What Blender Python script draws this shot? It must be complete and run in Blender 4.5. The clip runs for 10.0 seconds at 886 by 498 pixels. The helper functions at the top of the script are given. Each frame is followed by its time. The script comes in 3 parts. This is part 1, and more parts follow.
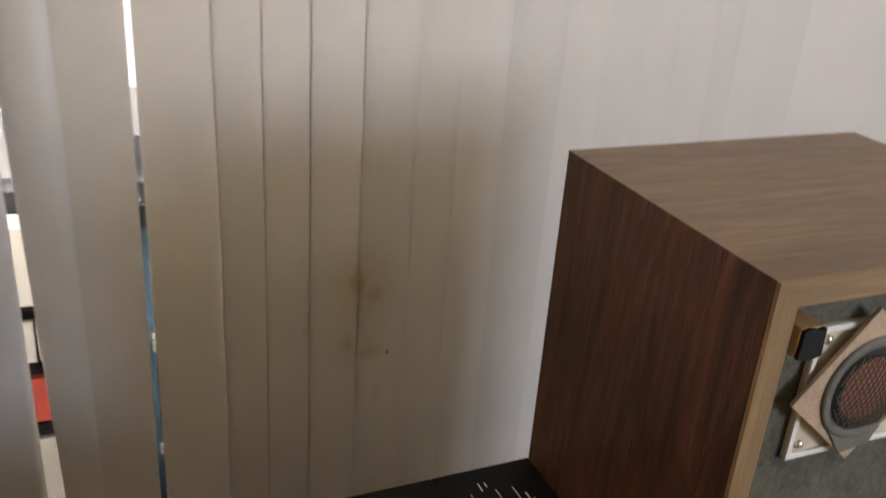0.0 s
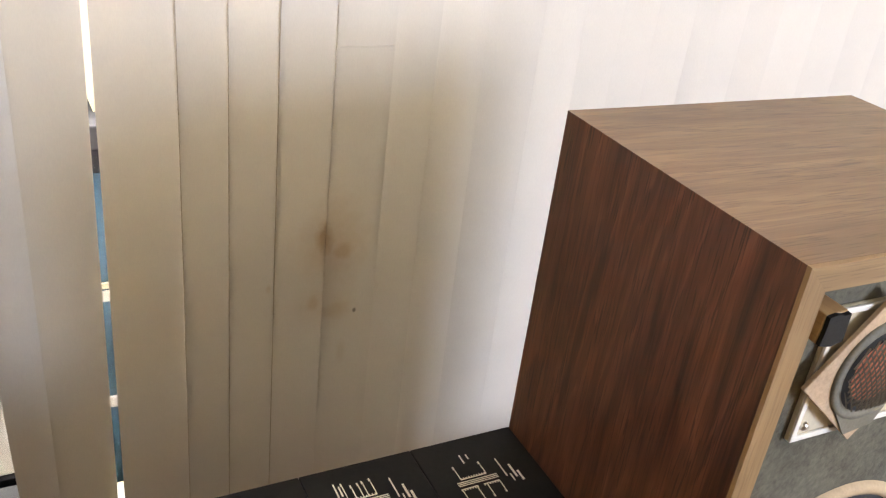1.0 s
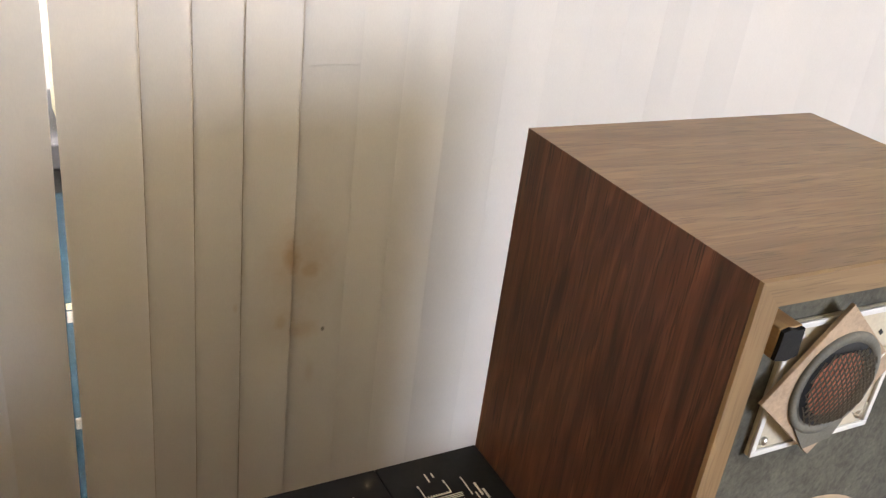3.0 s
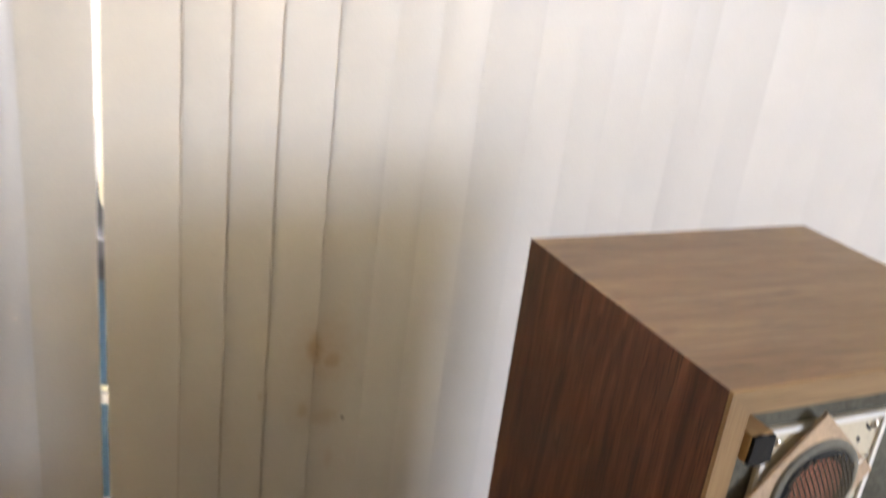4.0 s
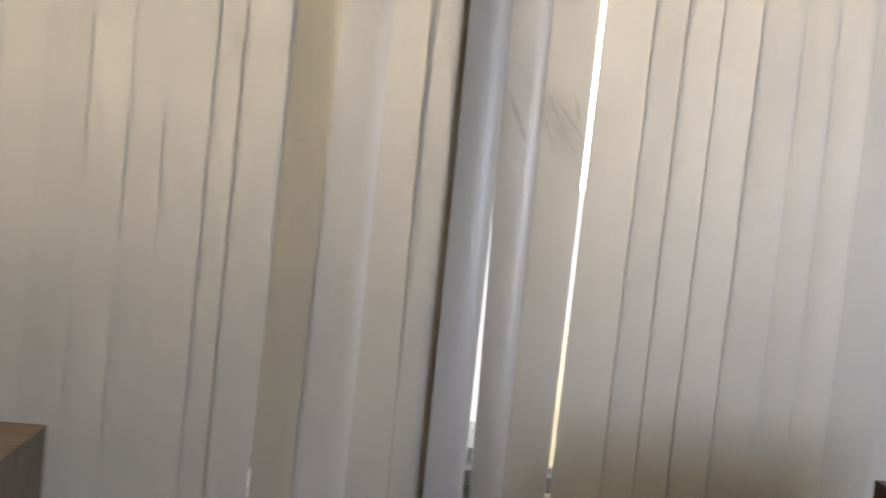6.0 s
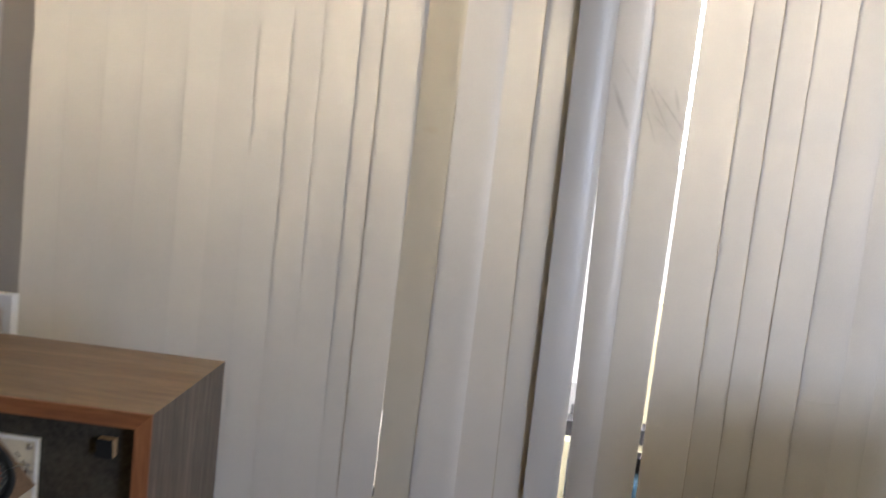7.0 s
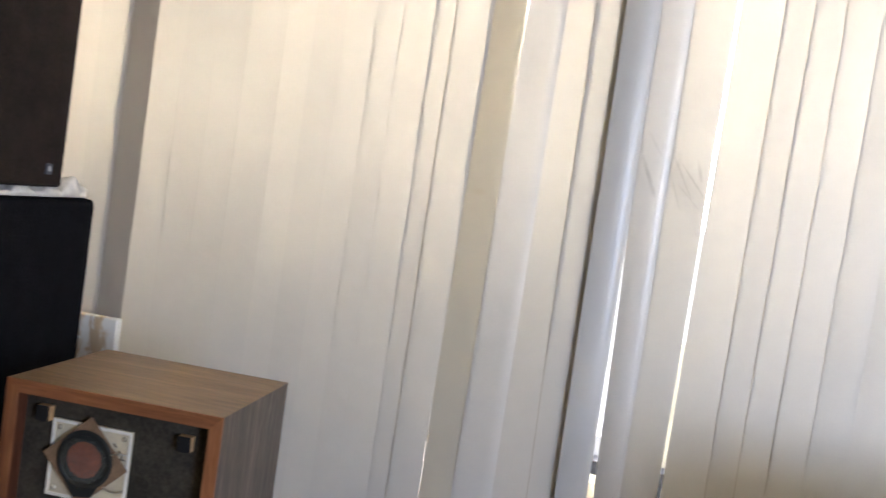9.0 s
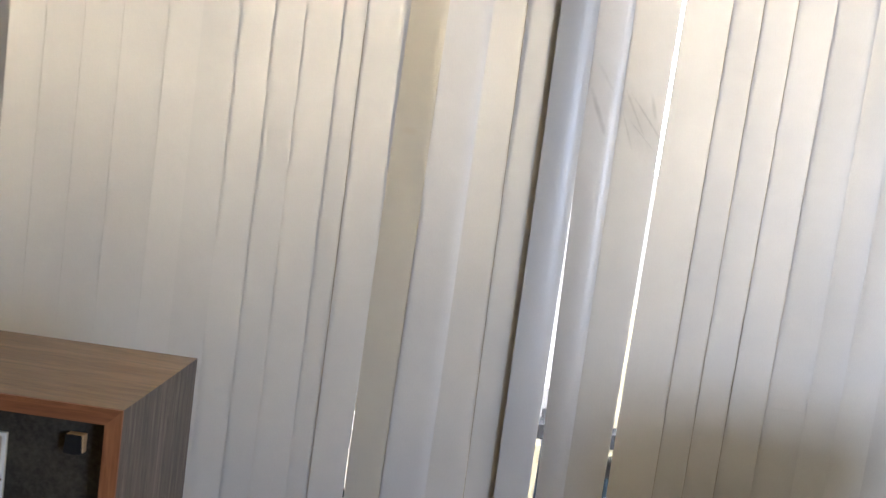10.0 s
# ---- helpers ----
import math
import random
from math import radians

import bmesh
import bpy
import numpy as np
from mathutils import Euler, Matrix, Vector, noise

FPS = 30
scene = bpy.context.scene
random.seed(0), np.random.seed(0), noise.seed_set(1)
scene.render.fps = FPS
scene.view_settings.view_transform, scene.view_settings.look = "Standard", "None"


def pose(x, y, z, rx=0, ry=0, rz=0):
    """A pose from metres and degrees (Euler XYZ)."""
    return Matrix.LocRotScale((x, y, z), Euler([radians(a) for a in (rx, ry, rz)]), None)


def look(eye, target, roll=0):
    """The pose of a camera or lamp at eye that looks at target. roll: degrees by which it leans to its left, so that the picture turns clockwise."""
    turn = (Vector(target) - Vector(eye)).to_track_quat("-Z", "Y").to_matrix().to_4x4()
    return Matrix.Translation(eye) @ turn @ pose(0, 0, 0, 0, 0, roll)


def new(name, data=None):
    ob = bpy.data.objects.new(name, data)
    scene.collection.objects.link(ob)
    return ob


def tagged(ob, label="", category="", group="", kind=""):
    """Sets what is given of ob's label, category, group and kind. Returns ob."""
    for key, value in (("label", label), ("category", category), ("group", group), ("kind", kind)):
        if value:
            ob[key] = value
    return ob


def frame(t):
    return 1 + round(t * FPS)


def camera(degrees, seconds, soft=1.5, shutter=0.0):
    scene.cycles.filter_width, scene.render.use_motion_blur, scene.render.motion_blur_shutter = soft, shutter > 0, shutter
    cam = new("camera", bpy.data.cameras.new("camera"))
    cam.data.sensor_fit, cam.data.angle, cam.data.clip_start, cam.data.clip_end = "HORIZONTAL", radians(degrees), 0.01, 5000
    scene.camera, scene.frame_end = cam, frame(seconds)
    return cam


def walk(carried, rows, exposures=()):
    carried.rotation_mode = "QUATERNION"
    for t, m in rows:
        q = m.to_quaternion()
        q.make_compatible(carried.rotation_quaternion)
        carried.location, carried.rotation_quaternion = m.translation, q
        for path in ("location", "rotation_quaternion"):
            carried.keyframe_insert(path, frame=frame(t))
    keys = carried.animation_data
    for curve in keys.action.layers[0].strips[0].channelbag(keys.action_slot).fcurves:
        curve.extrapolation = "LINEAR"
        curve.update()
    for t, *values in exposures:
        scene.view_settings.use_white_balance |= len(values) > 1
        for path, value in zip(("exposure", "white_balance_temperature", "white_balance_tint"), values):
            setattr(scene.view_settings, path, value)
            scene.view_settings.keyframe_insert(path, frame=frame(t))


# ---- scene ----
cam = camera(53.46, 10.0, soft=1.25, shutter=0.5)
PATH = [
    (0.0, pose(0.0256, -1.0263, 1.2473, 65.704, -3.872, -23.653)),
    (0.3, pose(0.0269, -0.9751, 1.2357, 63.071, -3.640, -26.413)),
    (0.5, pose(0.0217, -0.9601, 1.2325, 62.446, -4.435, -26.610)),
    (1.0, pose(0.0101, -0.9542, 1.2431, 61.937, -6.387, -26.812)),
    (1.5, pose(0.0178, -0.9575, 1.2392, 62.169, -5.966, -27.017)),
    (2.0, pose(0.0204, -0.9591, 1.2393, 62.668, -5.684, -27.096)),
    (3.5, pose(0.0254, -0.9674, 1.2550, 63.805, -7.019, -28.525)),
    (4.0, pose(0.0179, -1.0158, 1.2903, 68.389, -6.865, -25.568)),
    (4.2, pose(0.0104, -1.0678, 1.3168, 71.803, -6.870, -21.907)),
    (4.5, pose(0.0002, -1.1446, 1.3387, 75.814, -7.130, -15.303)),
    (5.0, pose(0.0040, -1.2803, 1.3305, 82.684, -6.348, -6.090)),
    (5.5, pose(-0.0786, -1.3657, 1.3087, 86.090, -5.661, -5.111)),
    (6.0, pose(-0.2188, -1.4558, 1.3055, 86.952, -6.010, -4.034)),
    (6.2, pose(-0.2536, -1.4887, 1.3167, 86.924, -6.040, -3.090)),
    (7.3, pose(-0.1466, -1.7368, 1.3436, 82.833, -6.366, 8.256)),
    (7.5, pose(-0.1324, -1.7798, 1.3435, 83.197, -6.443, 10.037)),
    (8.0, pose(-0.1136, -1.8646, 1.3458, 85.026, -7.543, 13.544)),
    (8.5, pose(-0.0904, -1.8906, 1.3556, 86.280, -8.137, 13.530)),
    (9.0, pose(-0.0778, -1.8709, 1.3573, 86.621, -8.329, 10.711)),
    (9.5, pose(-0.1231, -1.7853, 1.3580, 85.613, -8.332, 6.389)),
    (10.0, pose(-0.1842, -1.6685, 1.3391, 84.067, -7.746, 3.448)),
]
EXPOSURES = [(0.0, 0.74, 6680, 17), (0.3, 1.34, 6680, 17), (1.0, 1.75, 6660, 16.5), (1.5, 1.79, 6660, 16.5), (2.0, 1.62, 6660, 16.5), (3.5, 1.52, 6640, 16.5), (4.0, 1.45, 6520, 16), (4.2, 1.28, 6440, 16), (4.6, 0.95, 6360, 16), (5.0, 0.62, 6280, 16),
             (5.5, 0.33, 6200, 15.5), (6.2, 0.34, 6170, 15.5), (7.3, 0.85, 6030, 16), (8.5, 1.13, 5900, 15.5), (10.0, 0.90, 5800, 14.5)]
walk(cam, PATH, EXPOSURES)

# ---- daylight ----
SUN_EL, SUN_AZ = radians(48), radians(96)
world = bpy.data.worlds.new("sky")
scene.world = world
world.use_nodes = True
wn = world.node_tree
sky = wn.nodes.new("ShaderNodeTexSky")
sky.sky_type, sky.sun_disc = "NISHITA", False
sky.sun_elevation, sky.sun_rotation = SUN_EL, SUN_AZ
wn.links.new(sky.outputs[0], wn.nodes["Background"].inputs[0])
wn.nodes["Background"].inputs[1].default_value = 0.06


def lamp(name, kind, energy, m, colour=(1, 1, 1), size=None, angle=None):
    data = bpy.data.lights.new(name, kind)
    data.energy, data.color = energy, colour
    if size:
        data.shape, data.size, data.size_y = "RECTANGLE", size[0], size[1]
    if angle is not None:
        data.angle = radians(angle)
    ob = new(name, data)
    ob.matrix_world = m
    return ob


sun_way = Vector((math.sin(SUN_AZ) * math.cos(SUN_EL), math.cos(SUN_AZ) * math.cos(SUN_EL), math.sin(SUN_EL)))
lamp("sun", "SUN", 2.6, look(sun_way * 20, (0, 0, 0)), (1, 0.95, 0.87), angle=0.5)
# sky light entering by the window of the back wall, and by the glazing behind the blind
lamp("side_window_light", "AREA", 58, look((2.69, -3.57, 1.52), (2.69, 0, 1.52)), (0.720, 0.822, 1.0), (1.34, 1.30))
lamp("glazing_light", "AREA", 138, look((-0.44, 0.34, 1.77), (-0.44, -1.0, 1.63)), (1.0, 0.97, 0.895), (2.16, 0.82))


# ---- materials ----
def material(name):
    m = bpy.data.materials.new(name)
    m.use_nodes = True
    t = m.node_tree
    return m, t, t.nodes["Principled BSDF"]


def link(t, a, b):
    t.links.new(a, b)


def coords(t, scale=(1, 1, 1), rot=(0, 0, 0), kind="Object"):
    c = t.nodes.new("ShaderNodeTexCoord")
    m = t.nodes.new("ShaderNodeMapping")
    m.inputs["Scale"].default_value, m.inputs["Rotation"].default_value = scale, rot
    link(t, c.outputs[kind], m.inputs[0])
    return m.outputs[0]


def noise_tex(t, vec, scale, detail=4.0, rough=0.55, distortion=0.0):
    n = t.nodes.new("ShaderNodeTexNoise")
    n.inputs["Scale"].default_value, n.inputs["Detail"].default_value = scale, detail
    n.inputs["Roughness"].default_value, n.inputs["Distortion"].default_value = rough, distortion
    link(t, vec, n.inputs["Vector"])
    return n.outputs["Fac"]


def ramp(t, fac, stops):
    r = t.nodes.new("ShaderNodeValToRGB")
    e = r.color_ramp.elements
    while len(e) < len(stops):
        e.new(0.5)
    for k, (p, c) in zip(e, stops):
        k.position, k.color = p, (*c, 1)
    link(t, fac, r.inputs[0])
    return r.outputs[0]


def mix(t, fac, a, b, mode="MIX"):
    n = t.nodes.new("ShaderNodeMix")
    n.data_type, n.blend_type = "RGBA", mode
    for sock, val in ((n.inputs["Factor"], fac), (n.inputs[6], a), (n.inputs[7], b)):
        if isinstance(val, (int, float)):
            sock.default_value = val
        elif isinstance(val, tuple):
            sock.default_value = (*val, 1)
        else:
            link(t, val, sock)
    return n.outputs[2]


def calc(t, op, a, b=0.0, clamp=False):
    n = t.nodes.new("ShaderNodeMath")
    n.operation, n.use_clamp = op, clamp
    for sock, val in zip(n.inputs, (a, b)):
        if isinstance(val, (int, float)):
            sock.default_value = val
        else:
            link(t, val, sock)
    return n.outputs[0]


def bump(t, bsdf, height, strength=0.2, dist=0.002):
    b = t.nodes.new("ShaderNodeBump")
    b.inputs["Strength"].default_value, b.inputs["Distance"].default_value = strength, dist
    link(t, height, b.inputs["Height"])
    link(t, b.outputs[0], bsdf.inputs["Normal"])


def plain(name, colour, rough=0.5, metal=0.0, var=0.12, scale=30.0, relief=0.1):
    m, t, p = material(name)
    v = coords(t)
    n = mix(t, 0.5, ramp(t, noise_tex(t, v, scale), [(0.3, (0, 0, 0)), (0.7, (1, 1, 1))]), ramp(t, noise_tex(t, v, scale * 7), [(0.3, (0, 0, 0)), (0.7, (1, 1, 1))]))
    lo, hi = tuple(c * (1 - var) for c in colour), tuple(min(1, c * (1 + var)) for c in colour)
    link(t, mix(t, n, lo, hi), p.inputs["Base Color"])
    p.inputs["Roughness"].default_value, p.inputs["Metallic"].default_value = rough, metal
    if relief:
        bump(t, p, n, relief, 0.001)
    return m


def wood(name, stops, grain, rough=0.42, seed=0.0, streak=0.5, gloss=0.5, figure=1.0, thread=0.30):
    """Sliced veneer; grain: 0, 1 or 2, the axis along which the fibres run."""
    m, t, p = material(name)

    def stretched(k, turn=0.0):
        along = [1.0, 1.0, 1.0]
        along[grain] = k
        c = t.nodes.new("ShaderNodeTexCoord")
        mp = t.nodes.new("ShaderNodeMapping")
        mp.inputs["Location"].default_value, mp.inputs["Scale"].default_value = (seed, seed * 1.7, seed * 0.6), along
        mp.inputs["Rotation"].default_value = (turn, turn, turn)
        link(t, c.outputs["Object"], mp.inputs[0])
        return mp.outputs[0]

    # growth rings cut lengthwise: uneven bands that wander and close into flames
    ring_map = stretched(0.16, 0.05)
    wave = t.nodes.new("ShaderNodeTexWave")
    wave.wave_type, wave.bands_direction, wave.wave_profile = "BANDS", "DIAGONAL", "SIN"
    for key, value in (("Scale", 14.0), ("Distortion", 10.0), ("Detail", 4.0), ("Detail Scale", 0.8), ("Detail Roughness", 0.62), ("Phase Offset", seed * 3)):
        wave.inputs[key].default_value = value
    link(t, ring_map, wave.inputs[0])
    rings = wave.outputs[1]
    cloudy = noise_tex(t, stretched(0.13), 17, 5, 0.6, 1.4)
    threads = noise_tex(t, stretched(0.035), 150, 4, 0.65)
    fine = noise_tex(t, stretched(0.018), 520, 2, 0.6)
    body = mix(t, 0.12 * figure, cloudy, rings)
    body = mix(t, thread, body, threads)
    body = mix(t, 0.14, body, fine)
    col = ramp(t, body, stops)
    # thin dark lines of late wood that follow the rings
    late = ramp(t, rings, [(0.74, (0, 0, 0)), (0.95, (1, 1, 1))])
    late = calc(t, "MULTIPLY", late, calc(t, "MULTIPLY", threads, 0.75 * figure), True)
    col = mix(t, late, col, stops[0][1])
    # short open pores, darker than the wood round them, denser in the late wood
    pore = ramp(t, noise_tex(t, stretched(0.045), 620, 1, 0.5), [(0.36, (1, 1, 1)), (0.43, (0, 0, 0))])
    dense = calc(t, "ADD", 0.35, calc(t, "MULTIPLY", rings, 0.65))
    col = mix(t, calc(t, "MULTIPLY", calc(t, "MULTIPLY", pore, dense), streak), col, tuple(k * 0.4 for k in stops[0][1]))
    link(t, col, p.inputs["Base Color"])
    link(t, calc(t, "ADD", rough - 0.06, calc(t, "MULTIPLY", threads, 0.14)), p.inputs["Roughness"])
    p.inputs["Specular IOR Level"].default_value = gloss
    bump(t, p, mix(t, 0.5, fine, mix(t, 1.0, (1.0, 1.0, 1.0), pore, "SUBTRACT")), 0.14, 0.0005)
    return m


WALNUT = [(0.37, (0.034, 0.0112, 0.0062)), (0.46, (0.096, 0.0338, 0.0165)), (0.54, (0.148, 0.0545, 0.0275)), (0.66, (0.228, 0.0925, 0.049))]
# top and bottom panels: paler and yellower than the sides
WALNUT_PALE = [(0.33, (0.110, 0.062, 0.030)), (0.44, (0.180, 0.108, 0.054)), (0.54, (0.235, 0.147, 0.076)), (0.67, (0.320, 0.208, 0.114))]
# right loudspeaker's edging: paler copy, the light on it put into the colour
EDGE_LIT = [(0.3, (0.200, 0.122, 0.055)), (0.5, (0.285, 0.180, 0.085)), (0.7, (0.355, 0.238, 0.120))]
# left loudspeaker's edging: warm bounced light put in as a brighter red
EDGE = [(0.34, (0.165, 0.058, 0.024)), (0.5, (0.295, 0.117, 0.050)), (0.66, (0.40, 0.175, 0.080))]
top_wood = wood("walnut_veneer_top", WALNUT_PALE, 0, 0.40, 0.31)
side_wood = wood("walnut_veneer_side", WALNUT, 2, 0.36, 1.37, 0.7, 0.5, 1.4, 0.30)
# greyer and more streaked than the other side panels
grey_wood = wood("grey_veneer_side", [(0.40, (0.030, 0.021, 0.015)), (0.47, (0.080, 0.059, 0.043)), (0.53, (0.125, 0.096, 0.072)), (0.60, (0.205, 0.165, 0.130))], 2, 0.36, 5.1, 0.8, 0.4, 0.4, 0.62)
edge_wood_h = wood("walnut_edge_level", EDGE, 0, 0.5, 2.1, 0.25)
edge_wood_v = wood("walnut_edge_upright", EDGE, 2, 0.5, 2.9, 0.25)
lit_edge_h = wood("lit_edge_level", EDGE_LIT, 0, 0.5, 2.3, 0.25)
lit_edge_v = wood("lit_edge_upright", EDGE_LIT, 2, 0.5, 3.3, 0.25)
block_wood = wood("pine_block", [(0.3, (0.42, 0.25, 0.11)), (0.6, (0.58, 0.38, 0.19)), (0.75, (0.66, 0.46, 0.26))], 1, 0.6, 0.7, 0.2)


def felt_mat(name, colour, sheen=0.0, gloss=0.25):
    m, t, p = material(name)
    v = coords(t)
    a, b = noise_tex(t, v, 16, 6, 0.65), noise_tex(t, v, 160, 4, 0.7)
    dust = ramp(t, mix(t, 0.45, a, b), [(0.40, (0, 0, 0)), (0.62, (1, 1, 1))])
    link(t, mix(t, dust, tuple(c * 0.7 for c in colour), tuple(c * 1.5 for c in colour)), p.inputs["Base Color"])
    p.inputs["Roughness"].default_value = 0.95
    p.inputs["Specular IOR Level"].default_value = gloss
    p.inputs["Sheen Weight"].default_value = sheen
    bump(t, p, b, 0.5, 0.002)
    return m


baffle_mat = felt_mat("dusty_black_board", (0.100, 0.096, 0.074), 0.1)
# left baffle board: darker than the right one
baffle_dark = felt_mat("darker_black_board", (0.046, 0.041, 0.032))
black_cloth = felt_mat("black_grille_cloth", (0.0052, 0.0052, 0.0064), 0.0, 0.10)
brown_cloth = felt_mat("brown_grille_cloth", (0.0165, 0.0112, 0.0084))
velcro = plain("black_hook_tape", (0.006, 0.006, 0.006), 0.85, 0, 0.3, 200, 0.4)
plate_mat = plain("cream_plate", (0.66, 0.60, 0.46), 0.45, 0, 0.12, 40)
rim_mat = plain("white_rim", (0.85, 0.84, 0.80), 0.4, 0, 0.05, 40)
card_mat = plain("tan_board", (0.50, 0.37, 0.25), 0.8, 0, 0.25, 45, 0.25)
card_dark = plain("brown_board", (0.24, 0.155, 0.095), 0.75, 0, 0.3, 45, 0.25)
ring_mat = plain("grey_rubber", (0.165, 0.158, 0.125), 0.75, 0, 0.25, 60, 0.2)
mesh_pale = plain("grey_wire", (0.21, 0.20, 0.17), 0.45, 0.3, 0.15, 80, 0)
mesh_mat = plain("black_wire", (0.085, 0.085, 0.075), 0.45, 0.3, 0.15, 80, 0)
ring_dark = plain("black_rubber", (0.016, 0.018, 0.017), 0.7, 0, 0.3, 60, 0.2)
cone_mat = plain("orange_cone", (0.50, 0.125, 0.060), 0.7, 0, 0.45, 150, 0.5)
cone_pale = plain("pale_orange_cone", (0.62, 0.235, 0.145), 0.7, 0, 0.4, 150, 0.5)
screw_mat = plain("bright_steel", (0.75, 0.73, 0.68), 0.28, 1.0, 0.1, 90, 0)
woofer_mat = plain("black_paper_cone", (0.02, 0.02, 0.02), 0.8, 0, 0.2, 60)
woofer_ring = plain("tan_gasket", (0.48, 0.37, 0.24), 0.7, 0, 0.15, 60)
amp_black = plain("satin_black_enamel", (0.008, 0.0075, 0.007), 0.58, 0, 0.35, 25, 0.05)
amp_black.node_tree.nodes["Principled BSDF"].inputs["Specular IOR Level"].default_value = 0.14
print_mat = plain("white_screen_print", (0.75, 0.73, 0.62), 0.6, 0, 0.06, 100, 0)
ink_mat = plain("dark_ink", (0.03, 0.025, 0.02), 0.7, 0, 0.1, 100, 0)
badge_mat = plain("grey_badge", (0.06, 0.075, 0.10), 0.35, 0.3, 0.1, 100, 0)
badge_face = plain("pale_badge_face", (0.42, 0.47, 0.53), 0.35, 0.2, 0.1, 100, 0)
cabinet_dark = plain("dark_cabinet_vinyl", (0.006, 0.0055, 0.006), 0.6, 0, 0.3, 30, 0.1)
cabinet_brown = plain("brown_cabinet_vinyl", (0.030, 0.021, 0.016), 0.5, 0, 0.25, 30, 0.1)
cloth_white = plain("crumpled_white_cloth", (0.74, 0.72, 0.69), 0.85, 0, 0.15, 50, 0.3)
wall_mat = plain("painted_plaster", (0.74, 0.61, 0.37), 0.85, 0, 0.05, 6, 0.15)
ceil_mat = plain("white_ceiling_paint", (0.82, 0.76, 0.62), 0.9, 0, 0.03, 6, 0.1)
floor_mat = plain("brown_carpet", (0.150, 0.100, 0.062), 0.95, 0, 0.3, 120, 0.5)
frame_mat = plain("white_aluminium", (0.72, 0.72, 0.72), 0.4, 0.2, 0.05, 30, 0)
dark_metal = plain("dark_steel", (0.03, 0.03, 0.035), 0.5, 0.6, 0.1, 20)
bench_mat = wood("dark_bench_wood", WALNUT, 0, 0.5, 4.2)
paving_mat = plain("pale_paving", (0.42, 0.41, 0.39), 0.9, 0, 0.15, 4, 0.3)
render_mat = plain("glowing_white_render", (0.80, 0.79, 0.76), 0.9, 0, 0.06, 3, 0.3)
# emission on the wall stands in for daylight falling on it
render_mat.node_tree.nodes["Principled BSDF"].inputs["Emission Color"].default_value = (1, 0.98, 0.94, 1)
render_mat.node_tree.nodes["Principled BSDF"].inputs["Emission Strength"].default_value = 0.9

m_glass, t_, p_ = material("window_glass")
p_.inputs["Transmission Weight"].default_value, p_.inputs["Roughness"].default_value = 1.0, 0.0
p_.inputs["IOR"].default_value = 1.05
glass_mat = m_glass


def spot(t, xyz, centre, radii, soft, rag=0.0):
    """1 inside a ragged ellipse of the blind's plane, 0 outside; centre and radii in x and z."""
    sx = calc(t, "DIVIDE", calc(t, "SUBTRACT", xyz[0], centre[0]), radii[0])
    sz = calc(t, "DIVIDE", calc(t, "SUBTRACT", xyz[2], centre[1]), radii[1])
    r = calc(t, "SQRT", calc(t, "ADD", calc(t, "MULTIPLY", sx, sx), calc(t, "MULTIPLY", sz, sz)))
    if rag:
        r = calc(t, "ADD", r, calc(t, "MULTIPLY", calc(t, "SUBTRACT", xyz[3], 0.5), rag))
    return calc(t, "DIVIDE", calc(t, "SUBTRACT", 1.0 + soft / 2, r), soft, True)


